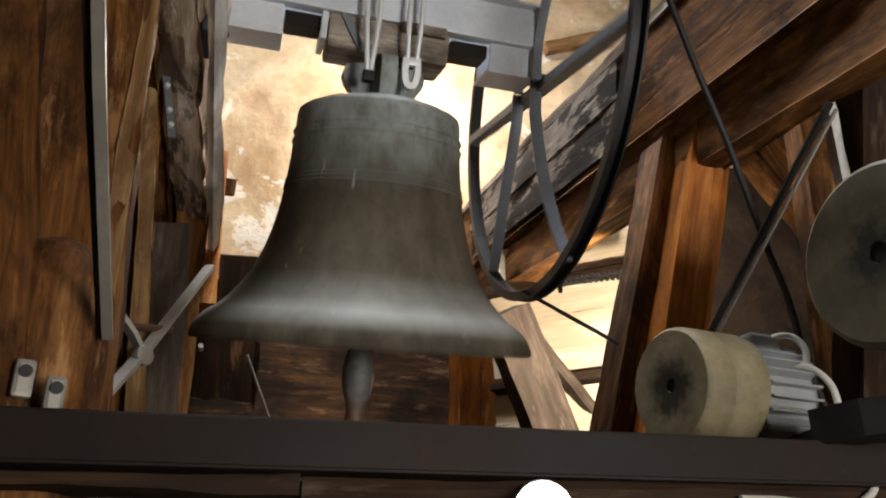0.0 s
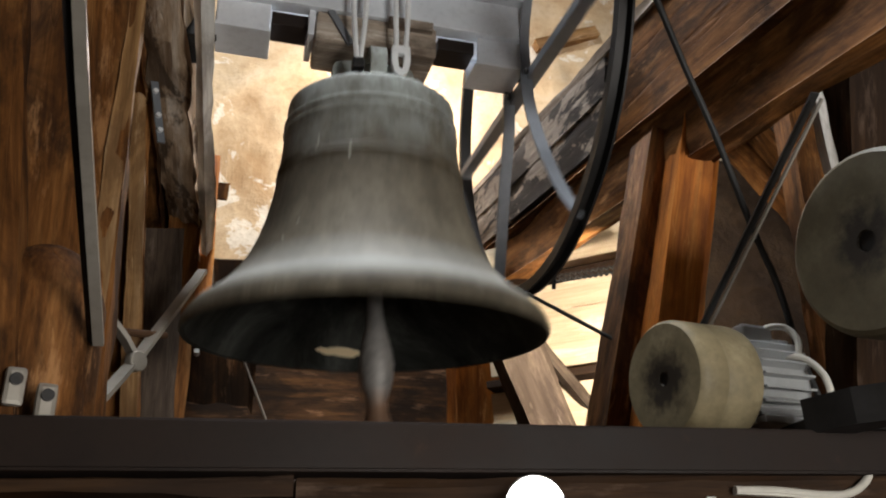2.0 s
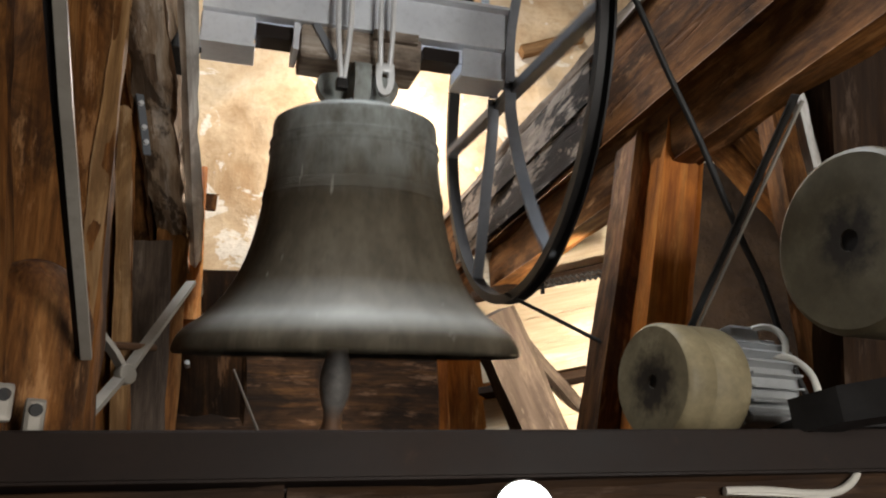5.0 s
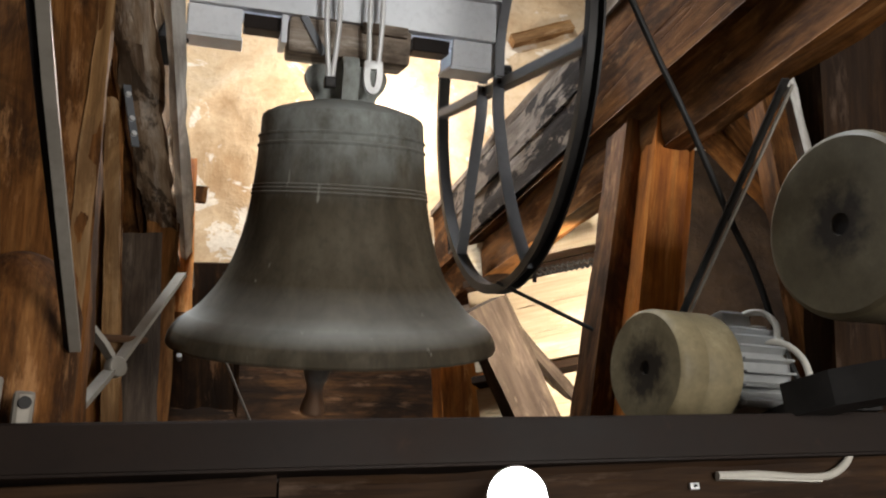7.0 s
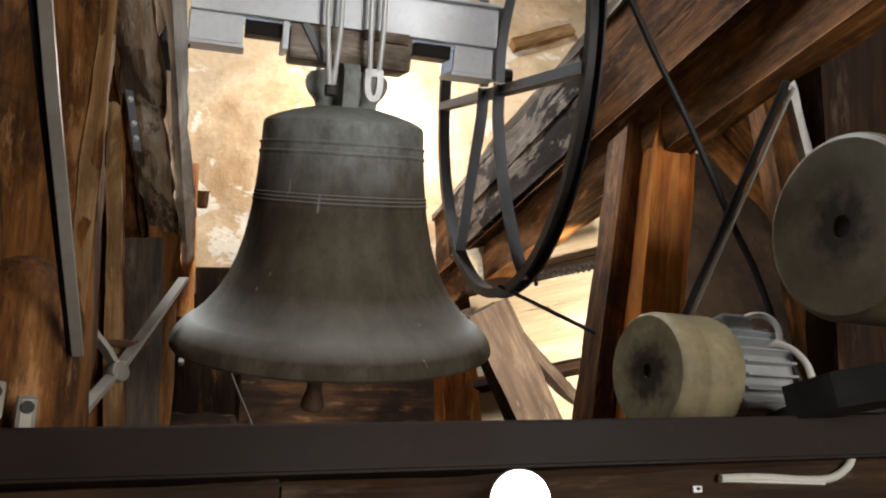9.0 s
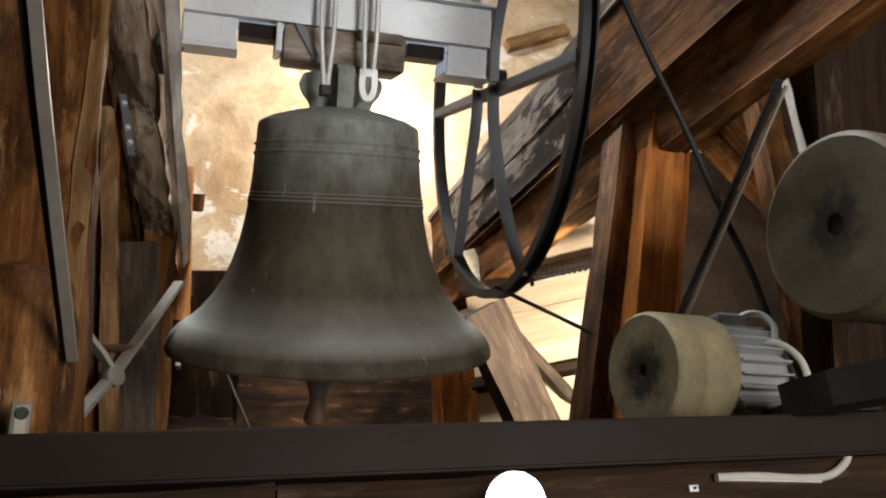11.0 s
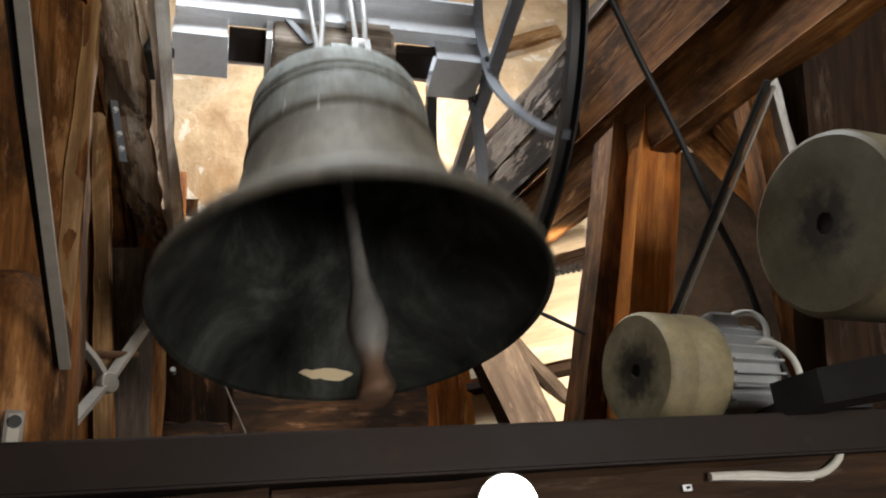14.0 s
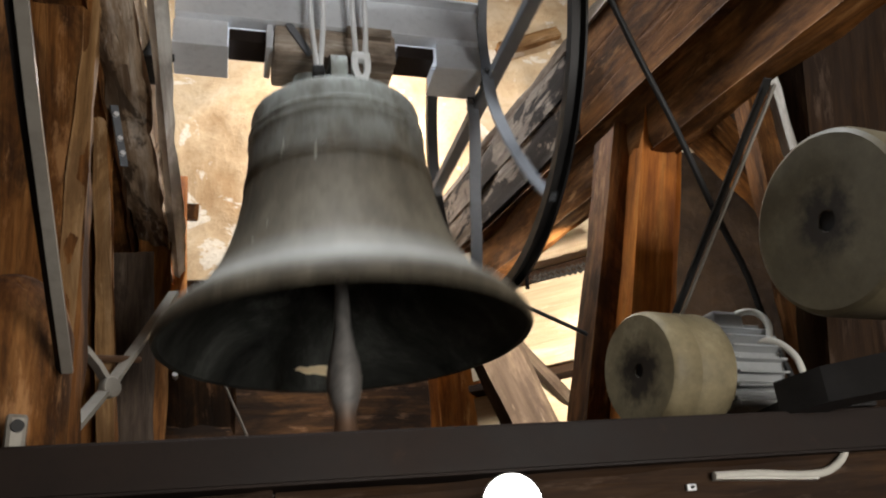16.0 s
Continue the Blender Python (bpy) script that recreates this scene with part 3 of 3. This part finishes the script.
def cable(name, pts, r, mat, label):
    bm = bmesh.new()
    tube(bm, smooth_path(pts), r)
    return tagged(finish(bm, name, mat, smooth=True), label, "cable")


cable("black_cable", [(1.035, 1.571, 3.201), (1.135, 1.636, 3.002), (1.237, 1.698, 2.810), (1.350, 1.776, 2.575), (1.424, 1.821, 2.435), (1.491, 1.878, 2.274), (1.565, 1.926, 2.127)], 0.0095, RUBBER, "black rubber cable slung down to the motor")
bm = bmesh.new()
cyl(bm, 0.016, 0.03, pose(0, 0, 0, 0, 90, 0), 6, bevel=0.002)
tagged(finish(bm, "bolt_head", GALV), "pale bolt head in the sloping timber", "bolt").matrix_world = Matrix.Translation((1.400, 2.388, 3.209))
cable("pull_cable", [(0.960, 2.623, 2.719), (1.267, 2.388, 2.422)], 0.007, RUBBER, "black wire rope from the bell wheel to the drum")
cable("thin_rod", [(0.029, 3.882, 2.809), (1.339, 4.837, -0.012)], 0.006, FLAT, "thin rusty rod standing behind the bell")
cable("spike", [(1.120, 2.632, 2.842), (1.126, 2.676, 2.746)], 0.008, IRON, "black iron spike under the timber")
for a, c in (((1.535, 3.606, 3.189), (1.782, 3.376, 3.159)), ((1.542, 3.613, 3.217), (1.790, 3.381, 3.192))):
    a, c = Vector(a), Vector(c)
    cable("wire_netting", [a.lerp(c, k / 24) + Vector((0, 0, 0.008 * (-1) ** k)) for k in range(25)], 0.006, RUBBER, "dark rolled wire netting along the louvre slat")
cable("floor_pipe", [(-0.555, 1.987, 1.919), (-0.380, 1.951, 1.898), (-0.214, 1.930, 1.849)], 0.03, FLAT, "dull grey pipe under the steel girder")
cable("motor_cable", [(1.321, 1.874, 2.267), (1.368, 1.839, 2.310), (1.419, 1.824, 2.311), (1.434, 1.804, 2.271), (1.427, 1.804, 2.228)], 0.009, WHITE, "white sheathed cable looping over the motor")
cable("motor_cable", [(1.313, 1.836, 2.231), (1.376, 1.818, 2.229), (1.429, 1.787, 2.213), (1.460, 1.767, 2.165), (1.464, 1.760, 2.103)], 0.009, WHITE, "white sheathed cable leading off the motor")


def drum_motor(name, m, r, w, label, paint=DRUM):
    """A rope drum on the shaft of a finned motor; the shaft lies along the local x, the face towards -x."""
    ob = empty(name, m, label, "motor")
    bm = bmesh.new()
    lathe(bm, [(r * 0.105, 0.012), (r * 0.12, 0.0), (r * 0.93, -0.004), (r * 0.98, 0.004), (r, 0.016), (r, w * 0.4), (r * 0.995, w * 0.41), (r, w * 0.42), (r, w - 0.012), (r * 0.985, w), (r * 0.3, w + 0.002)], 72)
    d = part("drum", bm, paint, ob, smooth=True)
    d.matrix_basis = pose(0, 0, 0, 0, 90, 0)
    bm = bmesh.new()
    lathe(bm, [(r * 0.104, 0.006), (r * 0.08, 0.010), (r * 0.07, 0.03), (r * 0.02, 0.03)], 24)
    h = part("hub", bm, IRON, ob, "greasy dark hub", True)
    h.matrix_basis = pose(0, 0, 0, 0, 90, 0)
    bm = bmesh.new()
    cyl(bm, r * 0.70, 0.2, pose(w + 0.11, 0, 0, 0, 90, 0), 40, bevel=0.008)
    part("motor_body", bm, ALU, ob, smooth=True)
    for k in range(24):
        a = 2 * math.pi * k / 24
        bm = bmesh.new()
        box(bm, (0.17, 0.006, r * 0.26), Matrix.Rotation(a, 4, 'X') @ pose(w + 0.11, 0, r * 0.76), 0.001)
        part("fin", bm, ALU, ob)
    bm = bmesh.new()
    box(bm, (0.1, 0.1, 0.06), pose(w + 0.09, -r * 0.15, r * 0.8), 0.008)
    part("terminal_box", bm, ALU, ob)
    bm = bmesh.new()
    box(bm, (0.16, 0.2, 0.02), pose(w + 0.11, 0, -r * 0.72), 0.004)
    part("foot", bm, ALU, ob)
    return ob


drum_motor("ringing_motor", pose(1.05, 1.85, 2.165, 0, 0, 10), 0.152, 0.186, "dusty cream rope drum on a finned aluminium ringing motor", DRUM_LIT)
drum_motor("hammer_motor", pose(1.31, 1.36, 2.345, 0, 0, 8), 0.212, 0.3, "large dusty cream rope drum on a ringing motor")


def bracket():
    ob = empty("motor_bracket", pose(0, 0, 0), "black iron bracket carrying the motors", "bracket")
    bm = bmesh.new()
    tube(bm, [(1.318, 1.648, 2.021), (1.344, 1.527, 2.017), (1.443, 1.388, 2.009)], 0, squash=(0.10, 0.08))
    part("arm", bm, IRON, ob)
    bm = bmesh.new()
    box(bm, (0.25, 0.16, 0.03), pose(1.45, 1.75, 2.02), 0.004)
    part("plate", bm, IRON, ob)


bracket()
bm = bmesh.new()
cyl(bm, 0.016, 0.06, pose(0, 0, 0, 90), 6, bevel=0.002)
tagged(finish(bm, "bolt_head", GALV), "pale bolt head in the dark rear timber", "bolt").matrix_world = Matrix.Translation((-0.213, 4.56, 3.045))

# ---- the bell, its yoke and wheel: one swinging thing ----
PIVOT = (0.41, 2.466, 3.552)
bell = empty("swinging_bell", pose(*PIVOT), "large dark bronze church bell swinging on a grey steel yoke", "bell")


def bell_body():
    outer = [(0.02, -0.180), (0.12, -0.186), (0.19, -0.202), (0.250, -0.221), (0.282, -0.237), (0.293, -0.246), (0.297, -0.262), (0.299, -0.318), (0.305, -0.320), (0.307, -0.326), (0.302, -0.331),
             (0.302, -0.352), (0.308, -0.355), (0.309, -0.361), (0.304, -0.366), (0.309, -0.43), (0.317, -0.50), (0.321, -0.503), (0.321, -0.509), (0.318, -0.512), (0.323, -0.516), (0.323, -0.522),
             (0.320, -0.526), (0.325, -0.530), (0.325, -0.536), (0.322, -0.540), (0.332, -0.60), (0.350, -0.68), (0.372, -0.75), (0.402, -0.82), (0.44, -0.88), (0.482, -0.93), (0.520, -0.965),
             (0.527, -0.968), (0.534, -0.972), (0.560, -0.992), (0.580, -1.015), (0.592, -1.036), (0.598, -1.056), (0.599, -1.068), (0.594, -1.076)]
    inner = [(0.578, -1.072), (0.545, -1.03), (0.505, -0.985), (0.455, -0.93), (0.412, -0.87), (0.378, -0.80), (0.348, -0.72), (0.325, -0.63), (0.305, -0.52), (0.29, -0.42), (0.27, -0.345), (0.21, -0.275), (0.12, -0.235), (0.02, -0.225)]
    bm = bmesh.new()
    lathe(bm, outer + inner, 128)
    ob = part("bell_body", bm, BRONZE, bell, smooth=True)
    # inner faces take the bronze that has the mouth's shade in its colour
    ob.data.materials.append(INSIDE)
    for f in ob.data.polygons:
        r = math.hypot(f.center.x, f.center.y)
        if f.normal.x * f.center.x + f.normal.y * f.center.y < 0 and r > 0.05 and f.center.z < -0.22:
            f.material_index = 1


bell_body()


def yoke():
    tilt = pose(0, 0, 0.028, 0, 1.8, 0)
    for y in (-0.115, 0.115):
        s = 1 if y > 0 else -1
        for name, size, at in (("yoke_web", (1.12, 0.012, 0.15), (0, y, 0.135)), ("yoke_flange", (1.12, 0.050, 0.012), (0, y - s * 0.031, 0.066)), ("yoke_flange", (1.12, 0.056, 0.012), (0, y + s * 0.022, 0.204))):
            bm = bmesh.new()
            box(bm, size, pose(*at), 0.002)
            part(name, bm, STEEL, bell).matrix_basis = tilt
    for x in (-0.47, 0.47):
        for name, size, at in (("bearing_plate", (0.19, 0.19, 0.012), (x, 0, -0.046)), ("bearing_cheek", (0.18, 0.012, 0.098), (x, -0.084, 0.01)), ("bearing_cheek", (0.18, 0.012, 0.098), (x, 0.084, 0.01)), ("end_plate", (0.012, 0.154, 0.096), (x * 1.19, 0, 0.01))):
            bm = bmesh.new()
            box(bm, size, pose(*at), 0.002)
            part(name, bm, STEEL, bell).matrix_basis = tilt
        bm = bmesh.new()
        end = -0.66 if x < 0 else 0.64
        cyl(bm, 0.028, abs(end - x * 1.19), pose((end + x * 1.19) / 2, 0, 0, 0, 90, 0), 24, bevel=0.004)
        part("gudgeon", bm, IRON, bell, smooth=True).matrix_basis = pose(0, 0, 0, 0, 1.0, 0)
        bm = bmesh.new()
        box(bm, (0.14, 0.12, 0.05), pose(x * 0.65, 0, 0.03), 0.004)
        part("spacer", bm, BROWN, bell).matrix_basis = tilt
        if x < 0:
            bm = bmesh.new()
            box(bm, (0.022, 0.19, 0.10), pose(x * 0.5, 0, 0.012), 0.003)
            part("cross_plate", bm, STEEL, bell).matrix_basis = tilt
    bm = bmesh.new()
    box(bm, (0.44, 0.21, 0.125), pose(0, 0, -0.003), 0.014)
    part("wood_block", bm, GREY, bell, "weathered oak block").matrix_basis = tilt
    m = tilt @ pose(-0.133, -0.112, -0.003, 0, -32, 0)
    bm = bmesh.new()
    box(bm, (0.026, 0.010, 0.150), Matrix(), 0.002)
    part("block_strap", bm, STEEL_WORN, bell, "dull grey iron strap").matrix_basis = m
    bm = bmesh.new()
    box(bm, (0.165, 0.030, 0.036), pose(0.118, -0.118, 0.046), 0.004)
    part("packing_piece", bm, GREY, bell, "weathered oak packing piece").matrix_basis = tilt
    for y in (-0.178, 0.178):
        for x in (-0.075, 0.075):
            shackle = x > 0
            foot = -0.075 if shackle else -0.125
            for dx in (-0.022, 0.022):
                bm = bmesh.new()
                near = dx * (0.75 if shackle else 0.35)
                tube(bm, smooth_path([(x + dx, y, 0.30), (x + dx, y, 0.08), (x + near, y * 0.92, foot + 0.02), (x + near, y * 0.88, foot)]), 0.0095)
                part("strap_rod", bm, GALV, bell, smooth=True)
                bm = bmesh.new()
                cyl(bm, 0.015, 0.014, pose(x + dx, y, 0.258), 6)
                part("nut", bm, GALV, bell)
            bm = bmesh.new()
            box(bm, (0.09, 0.075, 0.012), pose(x, y * 0.92, 0.244), 0.002)
            part("strap_plate", bm, STEEL, bell)
            if shackle:
                bm = bmesh.new()
                tube(bm, smooth_path([(x - 0.02, y * 0.88, -0.055), (x - 0.022, y * 0.87, -0.11), (x - 0.014, y * 0.86, -0.145), (x, y * 0.86, -0.155), (x + 0.014, y * 0.86, -0.145), (x + 0.022, y * 0.87, -0.11), (x + 0.02, y * 0.88, -0.055)]), 0, squash=(0.022, 0.030))
                box(bm, (0.064, 0.030, 0.032), pose(x, y * 0.88, -0.066), 0.006)
                part("shackle", bm, GALV, bell, "pale forged shackle", True)
            else:
                bm = bmesh.new()
                box(bm, (0.042, 0.045, 0.038), pose(x, y * 0.86, -0.138), 0.006)
                part("clamp_bolt", bm, IRON, bell, "black clamp bolt")
    for s in (-1, 1):
        outline = smooth_path([(0.03, -0.050), (0.09, -0.052), (0.135, -0.062), (0.150, -0.092), (0.140, -0.128), (0.116, -0.160), (0.112, -0.185), (0.135, -0.215)], 5)
        outline = [(s * p.x, p.y) for p in outline] + [(s * 0.03, -0.215)]
        bm = bmesh.new()
        rows = [[bm.verts.new((x, y, z)) for x, z in outline] for y in (-0.032, 0.032)]
        for k in range(len(outline)):
            j = (k + 1) % len(outline)
            bm.faces.new((rows[0][k], rows[0][j], rows[1][j], rows[1][k]))
        bm.faces.new(rows[0])
        bm.faces.new(rows[1])
        part("crown_loop", bm, BRONZE, bell, smooth=True)
        bm = bmesh.new()
        tube(bm, smooth_path([(0, s * 0.115, -0.215), (0, s * 0.125, -0.15), (0, s * 0.138, -0.095), (0, s * 0.125, -0.058), (0, s * 0.085, -0.045), (0, s * 0.03, -0.045)]), 0, squash=(0.058, 0.032))
        part("crown_loop", bm, BRONZE, bell, smooth=True)
    bm = bmesh.new()
    cyl(bm, 0.055, 0.16, pose(0, 0, -0.11), 24, 0.045, 0.006)
    part("crown_stem", bm, BRONZE, bell, smooth=True)


yoke()


def wheel():
    hub = new("wheel")
    hub.parent = bell
    hub.matrix_basis = pose(0.59, -0.02, 0)
    n = 96
    bm = bmesh.new()
    prof = [(0.872, -0.025), (0.872, -0.018), (0.846, -0.012), (0.846, 0.012), (0.872, 0.018), (0.872, 0.025), (0.836, 0.025), (0.836, -0.025)]
    lathe(bm, prof, n, True)
    rim = part("rim", bm, IRON, hub, "black iron rope rim", True)
    rim.matrix_basis = pose(0, 0, 0, 0, 90, 0)
    bm = bmesh.new()
    box(bm, (0.042, 1.68, 0.006), pose(-0.004, 0, -0.092), 0.001)
    box(bm, (0.006, 1.68, 0.036), pose(-0.028, 0, -0.077), 0.001)
    part("chord_bar", bm, STEEL_WORN, hub)
    for s in (-1, 1):
        bm = bmesh.new()
        tube(bm, smooth_path([(-0.034, s * 0.10, -0.055), (-0.034, s * 0.115, -0.20), (-0.03, s * 0.21, -0.42), (-0.015, s * 0.32, -0.62), (0, s * 0.42, -0.75)]), 0, squash=(0.045, 0.008))
        part("spoke", bm, STEEL_WORN, hub)
        bm = bmesh.new()
        tube(bm, smooth_path([(-0.034, s * 0.10, -0.05), (-0.034, s * 0.12, 0.15), (-0.02, s * 0.29, 0.50), (0, s * 0.42, 0.74)]), 0, squash=(0.036, 0.008))
        part("spoke", bm, STEEL_WORN, hub)
        for dy in (0.0, 0.05):
            bm = bmesh.new()
            cyl(bm, 0.011, 0.012, pose(-0.042, s * (0.075 + dy), -0.075, 0, 90, 0), 6)
            part("bolt", bm, IRON, hub)


wheel()


def clapper():
    bm = bmesh.new()
    lathe(bm, [(0.012, 0.03), (0.03, 0.02), (0.03, -0.05), (0.020, -0.08), (0.021, -0.49), (0.027, -0.66), (0.038, -0.73), (0.050, -0.78), (0.057, -0.83), (0.052, -0.88), (0.041, -0.92),
               (0.032, -0.945), (0.032, -0.98), (0.044, -1.02), (0.050, -1.045), (0.046, -1.056), (0.01, -1.058)], 40)
    ob = part("clapper", bm, RUSTY_GREY, bell, "worn grey iron clapper with rusty end", True)
    return ob


def make_clapper_iron():
    m = Mat("clapper_iron", 0.6, 0.4)
    fine = m.noise(24, (1, 1, 1), 5, 0.7)
    c = m.ramp(fine, (0.3, (0.16, 0.15, 0.14)), (0.7, (0.30, 0.28, 0.26)))
    sep = m.t.nodes.new("ShaderNodeSeparateXYZ")
    tc = m.t.nodes.new("ShaderNodeTexCoord")
    m.link(tc.outputs["Object"], sep.inputs[0])
    end = m.math('ADD', m.math('MULTIPLY', sep.outputs[2], -1.0), m.math('MULTIPLY', fine, 0.06))
    c = m.mix(m.ramp(m.math('SUBTRACT', end, 0.5), (0.44, 0.0), (0.50, 1.0)), c, (0.23, 0.135, 0.085))
    m.color(c)
    m.bump((fine, 0.3, 0.004))
    return m.mat


RUSTY_GREY = make_clapper_iron()
clap = clapper()

# bearing of the west gudgeon
bm = bmesh.new()
box(bm, (0.05, 0.16, 0.07), pose(0, 0, -0.035), 0.006)
cyl(bm, 0.05, 0.05, pose(0, 0, 0, 0, 90, 0), 24)
tagged(finish(bm, "bearing", IRON), "black plummer block bearing on the timber", "bearing").matrix_world = pose(-0.235, 2.466, 3.552)

# peg in the far wall
timber("wall_peg", (-0.164, 4.700, 4.142), (-0.284, 5.250, 4.433), 0.09, 0.09, OAK, "short brown timber stub in the plaster wall", "timber stub", seed=50)


def motions():
    """The bell swings to and fro; the clapper runs on a little further than the bell and a little later."""
    turn = 2 * math.pi / 2.164
    rows, inner = [], []
    for k in range(161):
        t = k / 10
        rows.append((t, pose(*PIVOT, -(-1.45 + 29.38 * math.cos(turn * (t - 1.402))))))
        inner.append((t, pose(0, 0, -0.343, -(14.15 * math.cos(turn * (t - 1.525)) + 2.5), 0, 13.5)))
    walk(bell, rows)
    walk(clap, inner)


motions()
